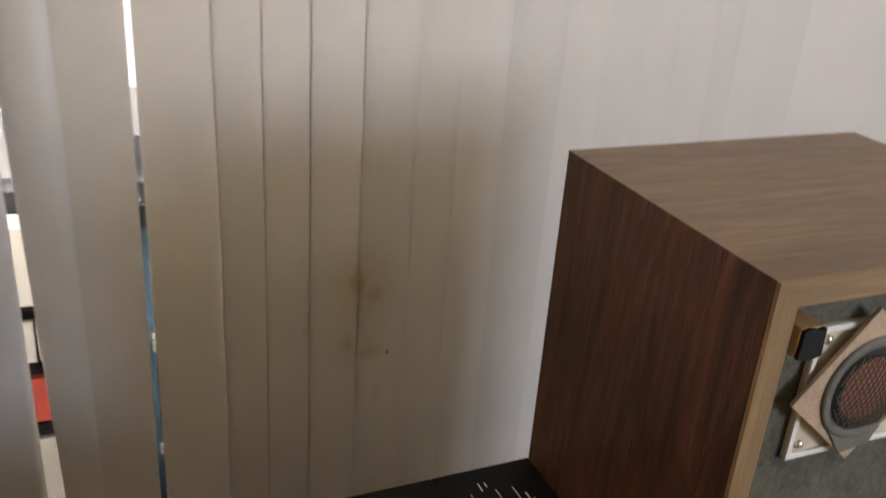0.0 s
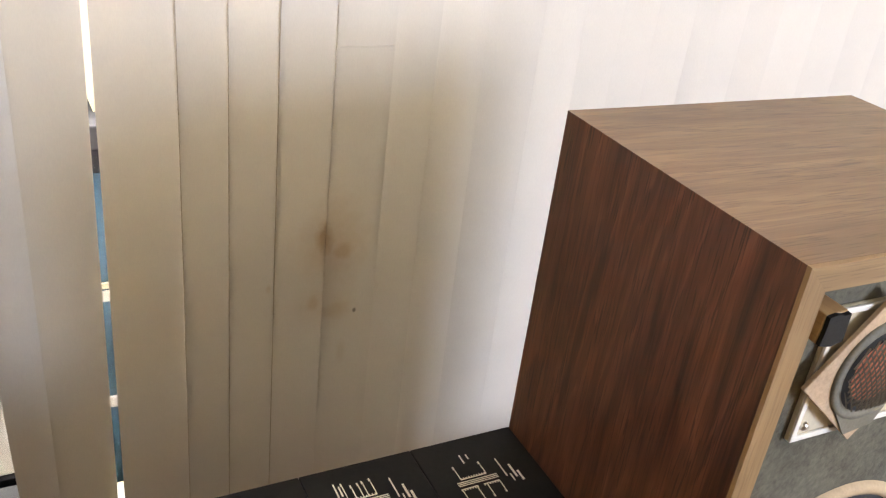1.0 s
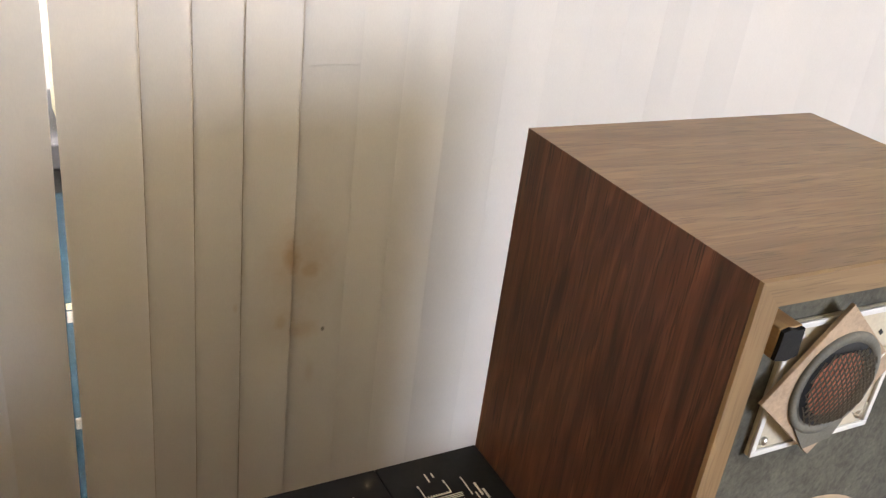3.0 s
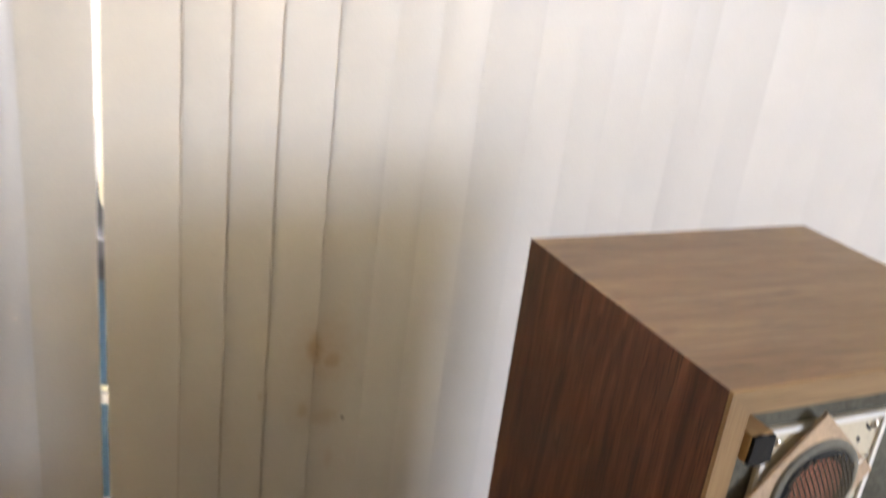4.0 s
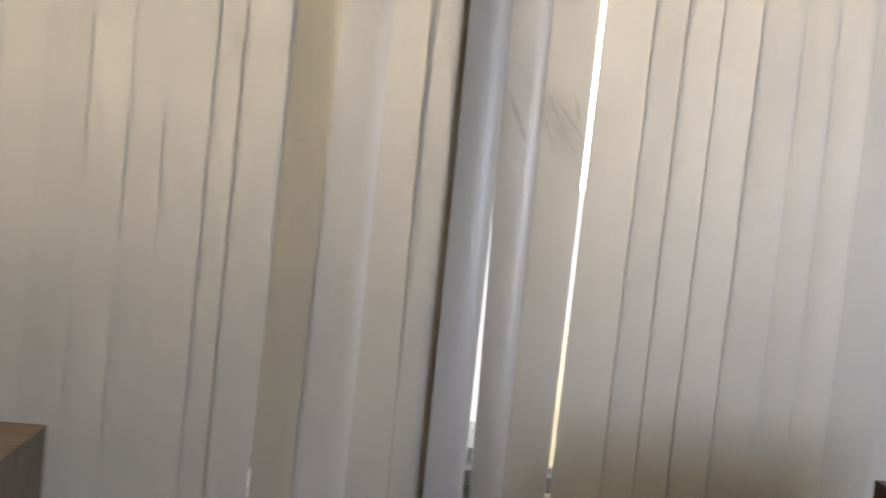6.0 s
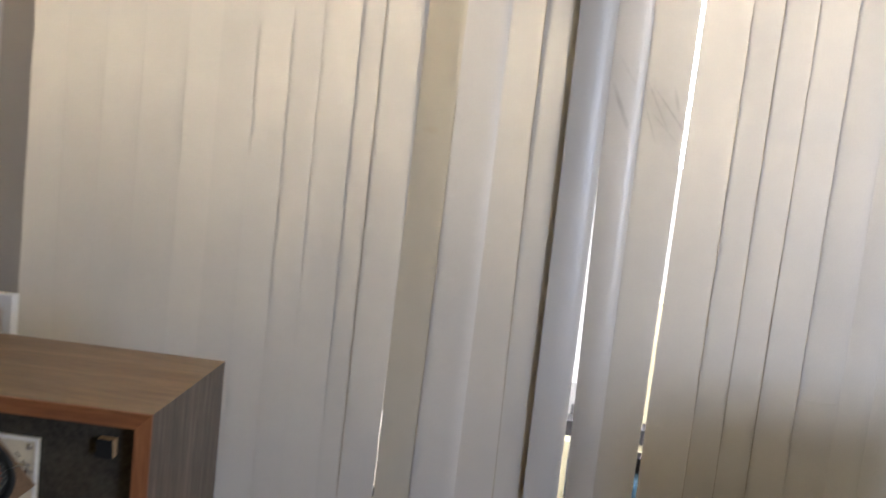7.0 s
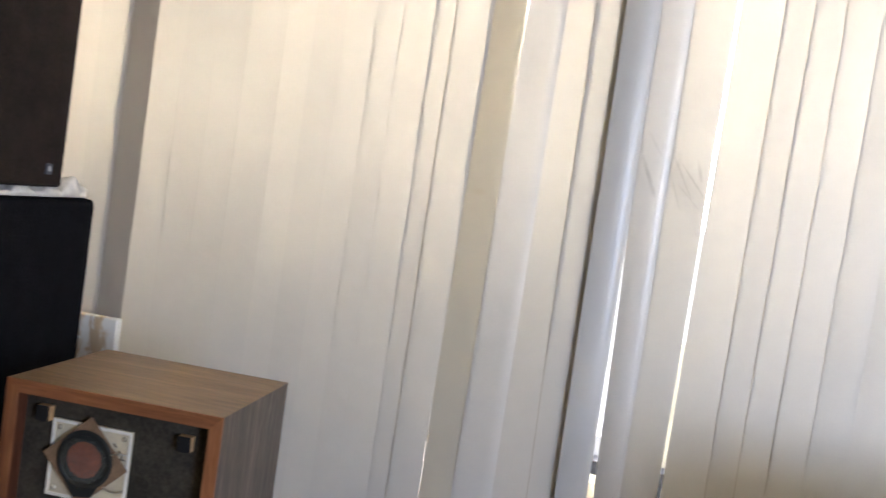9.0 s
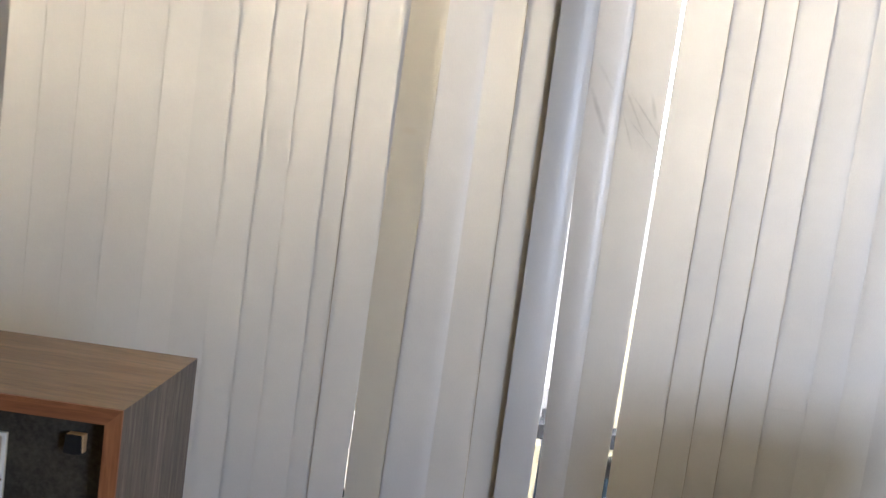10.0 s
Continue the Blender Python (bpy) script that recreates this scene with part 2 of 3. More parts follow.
def slat_material(name, colour, through_colour, share, rough=0.40, gloss=0.5):
    """Woven blind fabric that lets part of the daylight through, with stains and scuffs of its own."""
    m = bpy.data.materials.new(name)
    m.use_nodes = True
    t = m.node_tree
    out = t.nodes["Material Output"]
    p = t.nodes["Principled BSDF"]
    geo = t.nodes.new("ShaderNodeNewGeometry")
    sep = t.nodes.new("ShaderNodeSeparateXYZ")
    link(t, geo.outputs["Position"], sep.inputs[0])
    pos = geo.outputs["Position"]
    rag = noise_tex(t, pos, 60, 4, 0.6)
    xyz = (sep.outputs[0], sep.outputs[1], sep.outputs[2], rag)
    weave_map = t.nodes.new("ShaderNodeMapping")
    weave_map.inputs["Scale"].default_value = (1, 1, 0.25)
    link(t, pos, weave_map.inputs[0])
    weave = noise_tex(t, weave_map.outputs[0], 900, 2, 0.6)
    soil = noise_tex(t, pos, 5, 4, 0.6)
    info = t.nodes.new("ShaderNodeObjectInfo")
    tone = calc(t, "ADD", 0.965, calc(t, "MULTIPLY", info.outputs["Random"], 0.06))
    grime = calc(t, "MULTIPLY", calc(t, "SUBTRACT", soil, 0.5), 0.18)
    grime = calc(t, "ADD", grime, calc(t, "MULTIPLY", calc(t, "SUBTRACT", weave, 0.5), 0.12))
    tone = calc(t, "ADD", tone, grime)
    mul = t.nodes.new("ShaderNodeCombineXYZ")
    for k in range(3):
        link(t, tone, mul.inputs[k])
    base = mix(t, 1.0, colour, mul.outputs[0], "MULTIPLY")
    brown = 0.0
    for c, r, k in (((0.386, 0.700), (0.013, 0.022), 0.6), ((0.412, 0.680), (0.014, 0.014), 0.5), ((0.398, 0.690), (0.038, 0.055), 0.24),
                    ((0.374, 0.602), (0.009, 0.012), 0.35), ((0.404, 0.588), (0.020, 0.014), 0.3), ((0.39, 0.60), (0.035, 0.03), 0.15), ((0.418, 0.515), (0.006, 0.016), 0.15),
                    ((0.312, 0.635), (0.003, 0.006), 0.22), ((-0.355, 1.38), (0.012, 0.006), 0.12)):
        s = calc(t, "MULTIPLY", spot(t, xyz, c, r, 1.1, 1.1), k)
        brown = s if isinstance(brown, float) else calc(t, "MAXIMUM", brown, s)
    base = mix(t, brown, base, (0.43, 0.262, 0.085))
    black = calc(t, "MULTIPLY", spot(t, xyz, (0.4345, 0.582), (0.0024, 0.0034), 0.8, 0.5), 0.7)
    # scuffs: dark strokes, each with a lean of its own, and a smudge round them
    for x, z, w, n, lean, k in ((0.062, 1.462, 0.0030, 0.045, 0.55, 0.26), (0.082, 1.462, 0.0026, 0.034, 0.85, 0.30), (0.047, 1.440, 0.0022, 0.030, 0.40, 0.20), (0.074, 1.432, 0.0020, 0.026, 1.05, 0.26),
                                (0.092, 1.480, 0.0030, 0.018, 0.30, 0.22), (0.066, 1.452, 0.032, 0.050, 0.60, 0.12), (-0.010, 1.462, 0.0040, 0.030, 0.45, 0.26), (0.000, 1.52, 0.0030, 0.025, 0.70, 0.10)):
        sheared = calc(t, "ADD", xyz[0], calc(t, "MULTIPLY", calc(t, "SUBTRACT", xyz[2], z), lean))
        black = calc(t, "MAXIMUM", black, calc(t, "MULTIPLY", spot(t, (sheared, xyz[1], xyz[2], rag), (x, z), (w, n), 1.2, 1.6), k))
    base = mix(t, black, base, (0.07, 0.06, 0.05))
    link(t, base, p.inputs["Base Color"])
    p.inputs["Roughness"].default_value = rough
    p.inputs["Specular IOR Level"].default_value = gloss
    bump(t, p, weave, 0.10, 0.0005)
    tr = t.nodes.new("ShaderNodeBsdfTranslucent")
    link(t, mix(t, 1.0, base, through_colour, "MULTIPLY"), tr.inputs[0])
    sh = t.nodes.new("ShaderNodeMixShader")
    sh.inputs[0].default_value = share
    link(t, p.outputs[0], sh.inputs[1])
    link(t, tr.outputs[0], sh.inputs[2])
    link(t, sh.outputs[0], out.inputs[0])
    return m


slat_mat = slat_material("cream_blind_fabric", (0.690, 0.664, 0.628), (1.0, 0.958, 0.845), 0.130)
slat_bowed = slat_material("bowed_blind_fabric", (0.665, 0.648, 0.628), (1.0, 0.96, 0.88), 0.095, 0.36, 0.85)
slat_grey = slat_material("pale_grey_blind_fabric", (0.682, 0.660, 0.630), (1.0, 0.96, 0.87), 0.120, 0.35)
# brown of the shadow lines painted along slat edges
seam_mat = plain("seam_shade_brown", (0.46, 0.40, 0.32), 0.8, 0, 0.3, 60)
slat_dull = slat_material("greyed_blind_fabric", (0.680, 0.655, 0.618), (1.0, 0.96, 0.85), 0.118)
# darker base colour that stands for shade on a turned slat
slat_shaded = slat_material("shaded_blind_fabric", (0.44, 0.41, 0.365), (1.0, 0.96, 0.88), 0.05)
# darker and yellower than the cream slats
slat_tan = slat_material("tan_blind_fabric", (0.61, 0.565, 0.475), (1.0, 0.96, 0.82), 0.09)


def marble():
    m, t, p = material("tan_veined_stone")
    v = coords(t, (1, 1, 0.4))
    n = noise_tex(t, v, 45, 5, 0.6, 1.2)
    c = t.nodes.new("ShaderNodeTexCoord")
    sp = t.nodes.new("ShaderNodeSeparateXYZ")
    link(t, c.outputs["Object"], sp.inputs[0])
    band = calc(t, "ADD", calc(t, "MULTIPLY", sp.outputs[0], 6.3), calc(t, "MULTIPLY", calc(t, "SUBTRACT", n, 0.5), 0.5))
    zones = ramp(t, band, [(0.08, (0.90, 0.87, 0.81)), (0.16, (0.60, 0.43, 0.25)), (0.36, (0.68, 0.51, 0.33)), (0.43, (0.93, 0.91, 0.87)), (0.52, (0.93, 0.91, 0.87)), (0.58, (0.60, 0.43, 0.25)), (0.72, (0.70, 0.53, 0.35)), (0.80, (0.94, 0.94, 0.93))])
    joint = calc(t, "ABSOLUTE", calc(t, "SUBTRACT", calc(t, "ADD", sp.outputs[2], calc(t, "MULTIPLY", n, 0.006)), 0.944))
    joint = calc(t, "MULTIPLY", calc(t, "LESS_THAN", joint, 0.003), calc(t, "LESS_THAN", band, 0.40))
    zones = mix(t, joint, zones, (0.92, 0.90, 0.85))
    link(t, mix(t, calc(t, "MULTIPLY", n, 0.3), zones, (0.90, 0.84, 0.75)), p.inputs["Base Color"])
    p.inputs["Roughness"].default_value = 0.5
    bump(t, p, n, 0.3, 0.002)
    return m


stone_mat = marble()


# ---- mesh helpers ----
def mesh_of(bm, name, mat, smooth=False):
    me = bpy.data.meshes.new(name)
    bm.normal_update()
    bm.to_mesh(me)
    bm.free()
    for k in mat if isinstance(mat, (list, tuple)) else (mat,):
        me.materials.append(k)
    if smooth:
        for f in me.polygons:
            f.use_smooth = True
    return me


def part(name, bm, mat, parent=None, label="", smooth=False):
    ob = new(name, mesh_of(bm, name, mat, smooth))
    if parent:
        ob.parent = parent
    if label:
        tagged(ob, label)
    return ob


def thing(name, m, label, category, group="", kind=""):
    ob = new(name)
    ob.empty_display_size = 0.05
    ob.matrix_world = m
    return tagged(ob, label, category, group, kind)


def add_box(bm, lo, hi, bevel=0.0, seg=2, mat=0):
    r = bmesh.ops.create_cube(bm, size=1.0)
    vs = r["verts"]
    for v in vs:
        v.co = Vector([lo[k] + (v.co[k] + 0.5) * (hi[k] - lo[k]) for k in range(3)])
    fs = {f for v in vs for f in v.link_faces}
    for f in fs:
        f.material_index = mat
    if bevel:
        es = list({e for v in vs for e in v.link_edges})
        bmesh.ops.bevel(bm, geom=es, offset=bevel, segments=seg, affect="EDGES", profile=0.5)
    return bm


def boxed(lo, hi, bevel=0.0, seg=2):
    return add_box(bmesh.new(), lo, hi, bevel, seg)


def add_prism(bm, outline, y0, y1, bevel=0.0):
    """Outline in x and z, extruded along y."""
    a = [bm.verts.new((x, y0, z)) for x, z in outline]
    b = [bm.verts.new((x, y1, z)) for x, z in outline]
    n = len(a)
    fs = [bm.faces.new(a), bm.faces.new(b[::-1])]
    for i in range(n):
        fs.append(bm.faces.new((a[i], b[i], b[(i + 1) % n], a[(i + 1) % n])))
    bmesh.ops.recalc_face_normals(bm, faces=fs)
    if bevel:
        bmesh.ops.bevel(bm, geom=list({e for f in fs[:2] for e in f.edges}), offset=bevel, segments=2, affect="EDGES")
    return bm


def lathe(profile, seg=40, centre=(0, 0, 0)):
    """Profile of (radius, y) turned round the y axis."""
    bm = bmesh.new()
    rings = []
    for r, y in profile:
        rings.append([bm.verts.new((centre[0] + r * math.cos(2 * math.pi * i / seg), centre[1] + y, centre[2] + r * math.sin(2 * math.pi * i / seg))) for i in range(seg)])
    for a, b in zip(rings, rings[1:]):
        for i in range(seg):
            bm.faces.new((a[i], a[(i + 1) % seg], b[(i + 1) % seg], b[i]))
    bmesh.ops.recalc_face_normals(bm, faces=bm.faces[:])
    return bm


# ---- room shell ----
def structure(name, bm, mat, label, category="wall"):
    return tagged(part(name, bm, mat), label, category, kind="structure")


X0, X1, Y0, Y1, ZC = -1.62, 3.60, -3.60, 0.14, 2.5
structure("floor", boxed((X0 - 0.2, Y0 - 0.2, -0.1), (X1 + 0.2, Y1 + 0.2, 0)), floor_mat, "brown short-pile carpet floor of the room", "floor")
structure("ceiling", boxed((X0 - 0.2, Y0 - 0.2, ZC), (X1 + 0.2, Y1 + 0.2, ZC + 0.12)), ceil_mat, "plain white painted ceiling of the room", "ceiling")
structure("wall_west", boxed((X0 - 0.15, Y0 - 0.15, 0), (X0, Y1 + 0.15, ZC)), wall_mat, "plain cream plaster wall behind the loudspeakers")
structure("wall_east", boxed((X1, Y0 - 0.15, 0), (X1 + 0.15, Y1 + 0.15, ZC)), wall_mat, "plain cream plaster wall closing the room")
bm = bmesh.new()
wx0, wx1, wz0, wz1 = 2.0, 3.38, 0.85, 2.19
add_box(bm, (X0, Y0 - 0.15, 0), (wx0, Y0, ZC))
add_box(bm, (wx1, Y0 - 0.15, 0), (X1, Y0, ZC))
add_box(bm, (wx0, Y0 - 0.15, 0), (wx1, Y0, wz0))
add_box(bm, (wx0, Y0 - 0.15, wz1), (wx1, Y0, ZC))
structure("wall_south", bm, wall_mat, "cream plaster wall with a window opening")
bm = bmesh.new()
ox0, ox1, oz0, oz1 = -1.50, 1.70, 0.10, 2.22
add_box(bm, (X0, Y1, 0), (ox0, Y1 + 0.15, ZC))
add_box(bm, (ox1, Y1, 0), (X1, Y1 + 0.15, ZC))
add_box(bm, (ox0, Y1, 0), (ox1, Y1 + 0.15, oz0))
add_box(bm, (ox0, Y1, oz1), (ox1, Y1 + 0.15, ZC))
structure("wall_north", bm, wall_mat, "cream plaster wall round the wide glazed opening")

win = thing("window_1", pose(0, Y1 + 0.06, 0), "wide sliding window in a white metal frame", "window", kind="structure")
part("window_frame", boxed((ox0, -0.02, oz0), (ox0 + 0.05, 0.03, oz1), 0.003), frame_mat, win)
part("window_frame", boxed((ox1 - 0.05, -0.02, oz0), (ox1, 0.03, oz1), 0.003), frame_mat, win)
part("window_frame", boxed((ox0 + 0.05, -0.02, oz0), (ox1 - 0.05, 0.03, oz0 + 0.05), 0.003), frame_mat, win)
part("window_frame", boxed((ox0 + 0.05, -0.02, oz1 - 0.05), (ox1 - 0.05, 0.03, oz1), 0.003), frame_mat, win)
part("transom", boxed((ox0 + 0.05, -0.022, 0.772), (ox1 - 0.05, 0.032, 0.806), 0.003), dark_metal, win, "dark metal cross rail")
for a, b in ((ox0 + 0.05, 0.6), (0.6, ox1 - 0.05)):
    pane = part("pane", boxed((a, 0.0, oz0 + 0.05), (b, 0.005, oz1 - 0.05)), glass_mat, win)
    pane.visible_shadow = False

# ---- outside, seen in slivers between the slats ----
structure("ground", boxed((-60, Y1 + 0.35, -0.35), (60, 120, -0.3)), paving_mat, "pale sunlit paving outside the window", "ground")
structure("backdrop", boxed((-9, 5.0, -0.3), (9, 5.2, 4.5)), render_mat, "white rendered wall across the yard, given a glow", "wall")

# ---- vertical blind ----
blind = thing("vertical_blind", pose(0, 0, 0), "closed cream fabric vertical blind with stains and scuffs", "blind")
part("head_rail", boxed((-1.58, -0.022, 2.26), (1.75, 0.022, 2.30), 0.004), frame_mat, blind)
Z_LO, Z_HI = 0.13, 2.262


def slat(left, right, bow=0.006, mat=None, widen=0.0, lead=0.0, curl=0.0, seam_shade=0.0, rng=random.Random(5)):
    """One hanging strip from its left to its right edge (x, y); bow: how far its middle bulges to the room;
    curl: how far its right quarter bends back to the glass; widen, lead: how far its right and left edges lean, per metre of height."""
    bm = bmesh.new()
    rows, cols, thick = 26, 12, 0.0004
    a, b = Vector(left), Vector(right)
    across = (b - a).normalized()
    out = Vector((across.y, -across.x))
    p1, p2, p3 = (rng.uniform(0, 6.3) for _ in range(3))
    front, back = [], []
    for i in range(rows + 1):
        z = Z_LO + (Z_HI - Z_LO) * i / rows
        hang = (Z_HI - z) / (Z_HI - Z_LO)
        sway = 0.0009 * math.sin(2.1 * z + p1) * hang + 0.0003 * math.sin(6 * z + p2)
        fr, bk = [], []
        for j in range(cols + 1):
            s = j / cols
            h = bow * (1 - (2 * s - 1) ** 2) * (1 + 0.25 * math.sin(3 * z + p3)) - curl * max(0.0, (s - 0.72) / 0.28) ** 2
            q = a + (b - a) * s + out * h
            q.x += sway + (widen * s + lead * (1 - s)) * (z - 1.25)
            fr.append(bm.verts.new((q.x + out.x * thick, q.y + out.y * thick, z)))
            bk.append(bm.verts.new((q.x, q.y, z)))
        front.append(fr)
        back.append(bk)
    for i in range(rows):
        for j in range(cols):
            bm.faces.new((front[i][j], front[i][j + 1], front[i + 1][j + 1], front[i + 1][j]))
            bm.faces.new((back[i][j + 1], back[i][j], back[i + 1][j], back[i + 1][j + 1]))
        bm.faces.new((back[i][0], front[i][0], front[i + 1][0], back[i + 1][0]))
        bm.faces.new((front[i][cols], back[i][cols], back[i + 1][cols], front[i + 1][cols]))
    for j in range(cols):
        bm.faces.new((front[0][j + 1], front[0][j], back[0][j], back[0][j + 1]))
        bm.faces.new((front[rows][j], front[rows][j + 1], back[rows][j + 1], back[rows][j]))
    bm.normal_update()
    for e in bm.edges:
        if len(e.link_faces) == 2 and e.calc_face_angle(0.0) > 0.7:
            e.smooth = False
    rim = [Vector(fr[0].co if seam_shade > 0 else fr[cols].co) for fr in front]
    ob = part("slat", bm, mat or slat_mat, blind, "", True)
    if seam_shade:
        # brown strip painted as a seam's shadow, on the left or (negative) right side
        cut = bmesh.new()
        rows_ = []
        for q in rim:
            w = abs(seam_shade) * (0.85 + 0.4 * abs(math.sin(9.7 * q.z + p1) * math.sin(3.1 * q.z + p2)))
            x0, x1 = (q.x - 0.0003, q.x + w) if seam_shade > 0 else (q.x - w, q.x + 0.0003)
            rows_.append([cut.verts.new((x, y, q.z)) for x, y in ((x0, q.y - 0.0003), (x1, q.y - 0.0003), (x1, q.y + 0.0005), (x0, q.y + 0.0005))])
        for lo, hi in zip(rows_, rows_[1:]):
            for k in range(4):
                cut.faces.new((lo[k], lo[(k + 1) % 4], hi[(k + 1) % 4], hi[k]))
        part("seam_shade_strip", cut, seam_mat, ob, "thin brown strip drawn as the edge's shadow line")
    return ob


# slats right of the gap, each with its left edge in front of its neighbour
edges = (0.1172, 0.203, 0.259, 0.319, 0.388)
for xl, xr in zip(edges, edges[1:]):
    slat((xl, -0.0014), (xr + 0.004, 0.0010), 0.0003, seam_shade=0.0 if xl < 0.2 else 0.0005)
slat((0.388, -0.0010), (0.463, -0.0008), 0.0006)
# from here on the right edge lies in front
edges = (0.463, 0.523, 0.590, 0.673, 0.739, 0.800, 0.862, 0.930, 0.976, 1.031, 1.102, 1.183, 1.262, 1.346, 1.42, 1.495, 1.57, 1.645)
for xl, xr in zip(edges, edges[1:]):
    slat((xl - 0.005, 0.0011), (xr, -0.0005), 0.0015)
# the slat beside the gap, then the two strongly bowed ones that stand proud
slat((0.0255, 0.0014), (0.1110, 0.001), 0.0015, slat_dull, widen=0.004)
slat((-0.0310, 0.0004), (0.0345, -0.0010), 0.0052, slat_bowed, widen=-0.006, lead=-0.024, curl=0.0036)
slat((-0.1030, -0.0125), (-0.0318, -0.0020), 0.0050, slat_bowed, widen=0.000, lead=-0.008, curl=0.0036)
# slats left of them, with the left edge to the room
slat((-0.163, 0.0010), (-0.0345, 0.0036), 0.0002, slat_dull, seam_shade=0.0010, lead=-0.012)
# unseen extra layer, added to darken the shaded strip beside the bowed slat
slat((-0.120, 0.0056), (-0.036, 0.0066), 0.0002)
slat((-0.234, 0.0050), (-0.1575, 0.0022), 0.0004, curl=0.0006)
slat((-0.314, -0.0012), (-0.230, -0.0002), 0.0004, slat_grey, curl=0.0042, lead=0.010, widen=0.004)
slat((-0.390, 0.0008), (-0.3095, 0.0010), 0.0004, slat_tan)
slat((-0.462, -0.0016), (-0.3855, 0.0002), 0.0008, widen=0.010, seam_shade=0.0014)
slat((-0.506, 0.0006), (-0.457, 0.0004), 0.0004)
edges = (-0.772, -0.701, -0.635, -0.577, -0.505)
for xl, xr in zip(edges, edges[1:]):
    slat((xl, -0.0009), (xr + 0.004, 0.0011), 0.0004)
edges = (-1.147, -1.075, -1.000, -0.925, -0.838, -0.772)
for xl, xr in zip(edges, edges[1:]):
    slat((xl - 0.001, 0.0006), (xr + 0.001, 0.0000), 0.0004)
# shade of a turned-away slat put into one slat's colour, beside flat ones
slat((-1.222, 0.0030), (-1.146, -0.0002), 0.0006, slat_shaded)
for xl in (-1.288, -1.364, -1.440, -1.516):
    slat((xl, -0.0010), (xl + 0.0765, 0.0006), 0.0004)

crease = bmesh.new()
add_box(crease, (0.3915, -0.0022, 0.9535), (0.4600, -0.0012, 0.9555), 0.0003)
part("crease", crease, slat_mat, blind, "faint crease across one slat")

# ---- low bench that carries the loudspeakers and the amplifier ----
BENCH = 0.40
bench = thing("low_bench", pose(0, 0, 0), "long low dark wooden bench under the loudspeakers", "bench")
part("bench_top", boxed((-1.0, -0.82, BENCH - 0.035), (1.02, -0.33, BENCH), 0.003), bench_mat, bench)
part("front_panel", boxed((-0.96, -0.79, 0.002), (0.98, -0.77, BENCH - 0.0355), 0.001), bench_mat, bench)
part("back_panel", boxed((-0.96, -0.36, 0.002), (0.98, -0.345, BENCH - 0.0355), 0.001), bench_mat, bench)
for x in (-0.98, 0.0, 0.96):
    for y in (-0.80, -0.39):
        part("leg", boxed((x, y, 0), (x + 0.04, y + 0.04, BENCH - 0.035), 0.002), bench_mat, bench)

# ---- the two wooden loudspeakers ----
W, D = 0.356, 0.288
TH = 0.0205


def mitred(pts, y0, y1, bevel=0.0004):
    return add_prism(bmesh.new(), pts, y0, y1, bevel)


def grid_dome(radius, pitch, lift, wire):
    """Expanded wire mesh in a disc: two sets of slanting wires."""
    bm = bmesh.new()
    for sx in (1, -1):
        k = -radius * 2
        while k < radius * 2:
            last = None
            n = 14
            for i in range(n + 1):
                z = -radius + 2 * radius * i / n
                x = k + sx * z * 0.55
                if x * x + z * z > radius * radius:
                    last = None
                    continue
                y = -lift * (1 - (x * x + z * z) / radius ** 2)
                ring = [bm.verts.new((x + wire * dx, y + wire * dy, z)) for dx, dy in ((-1, 0), (0, -1), (1, 0), (0, 1))]
                if last:
                    for j in range(4):
                        bm.faces.new((last[j], last[(j + 1) % 4], ring[(j + 1) % 4], ring[j]))
                last = ring
            k += pitch
    return bm


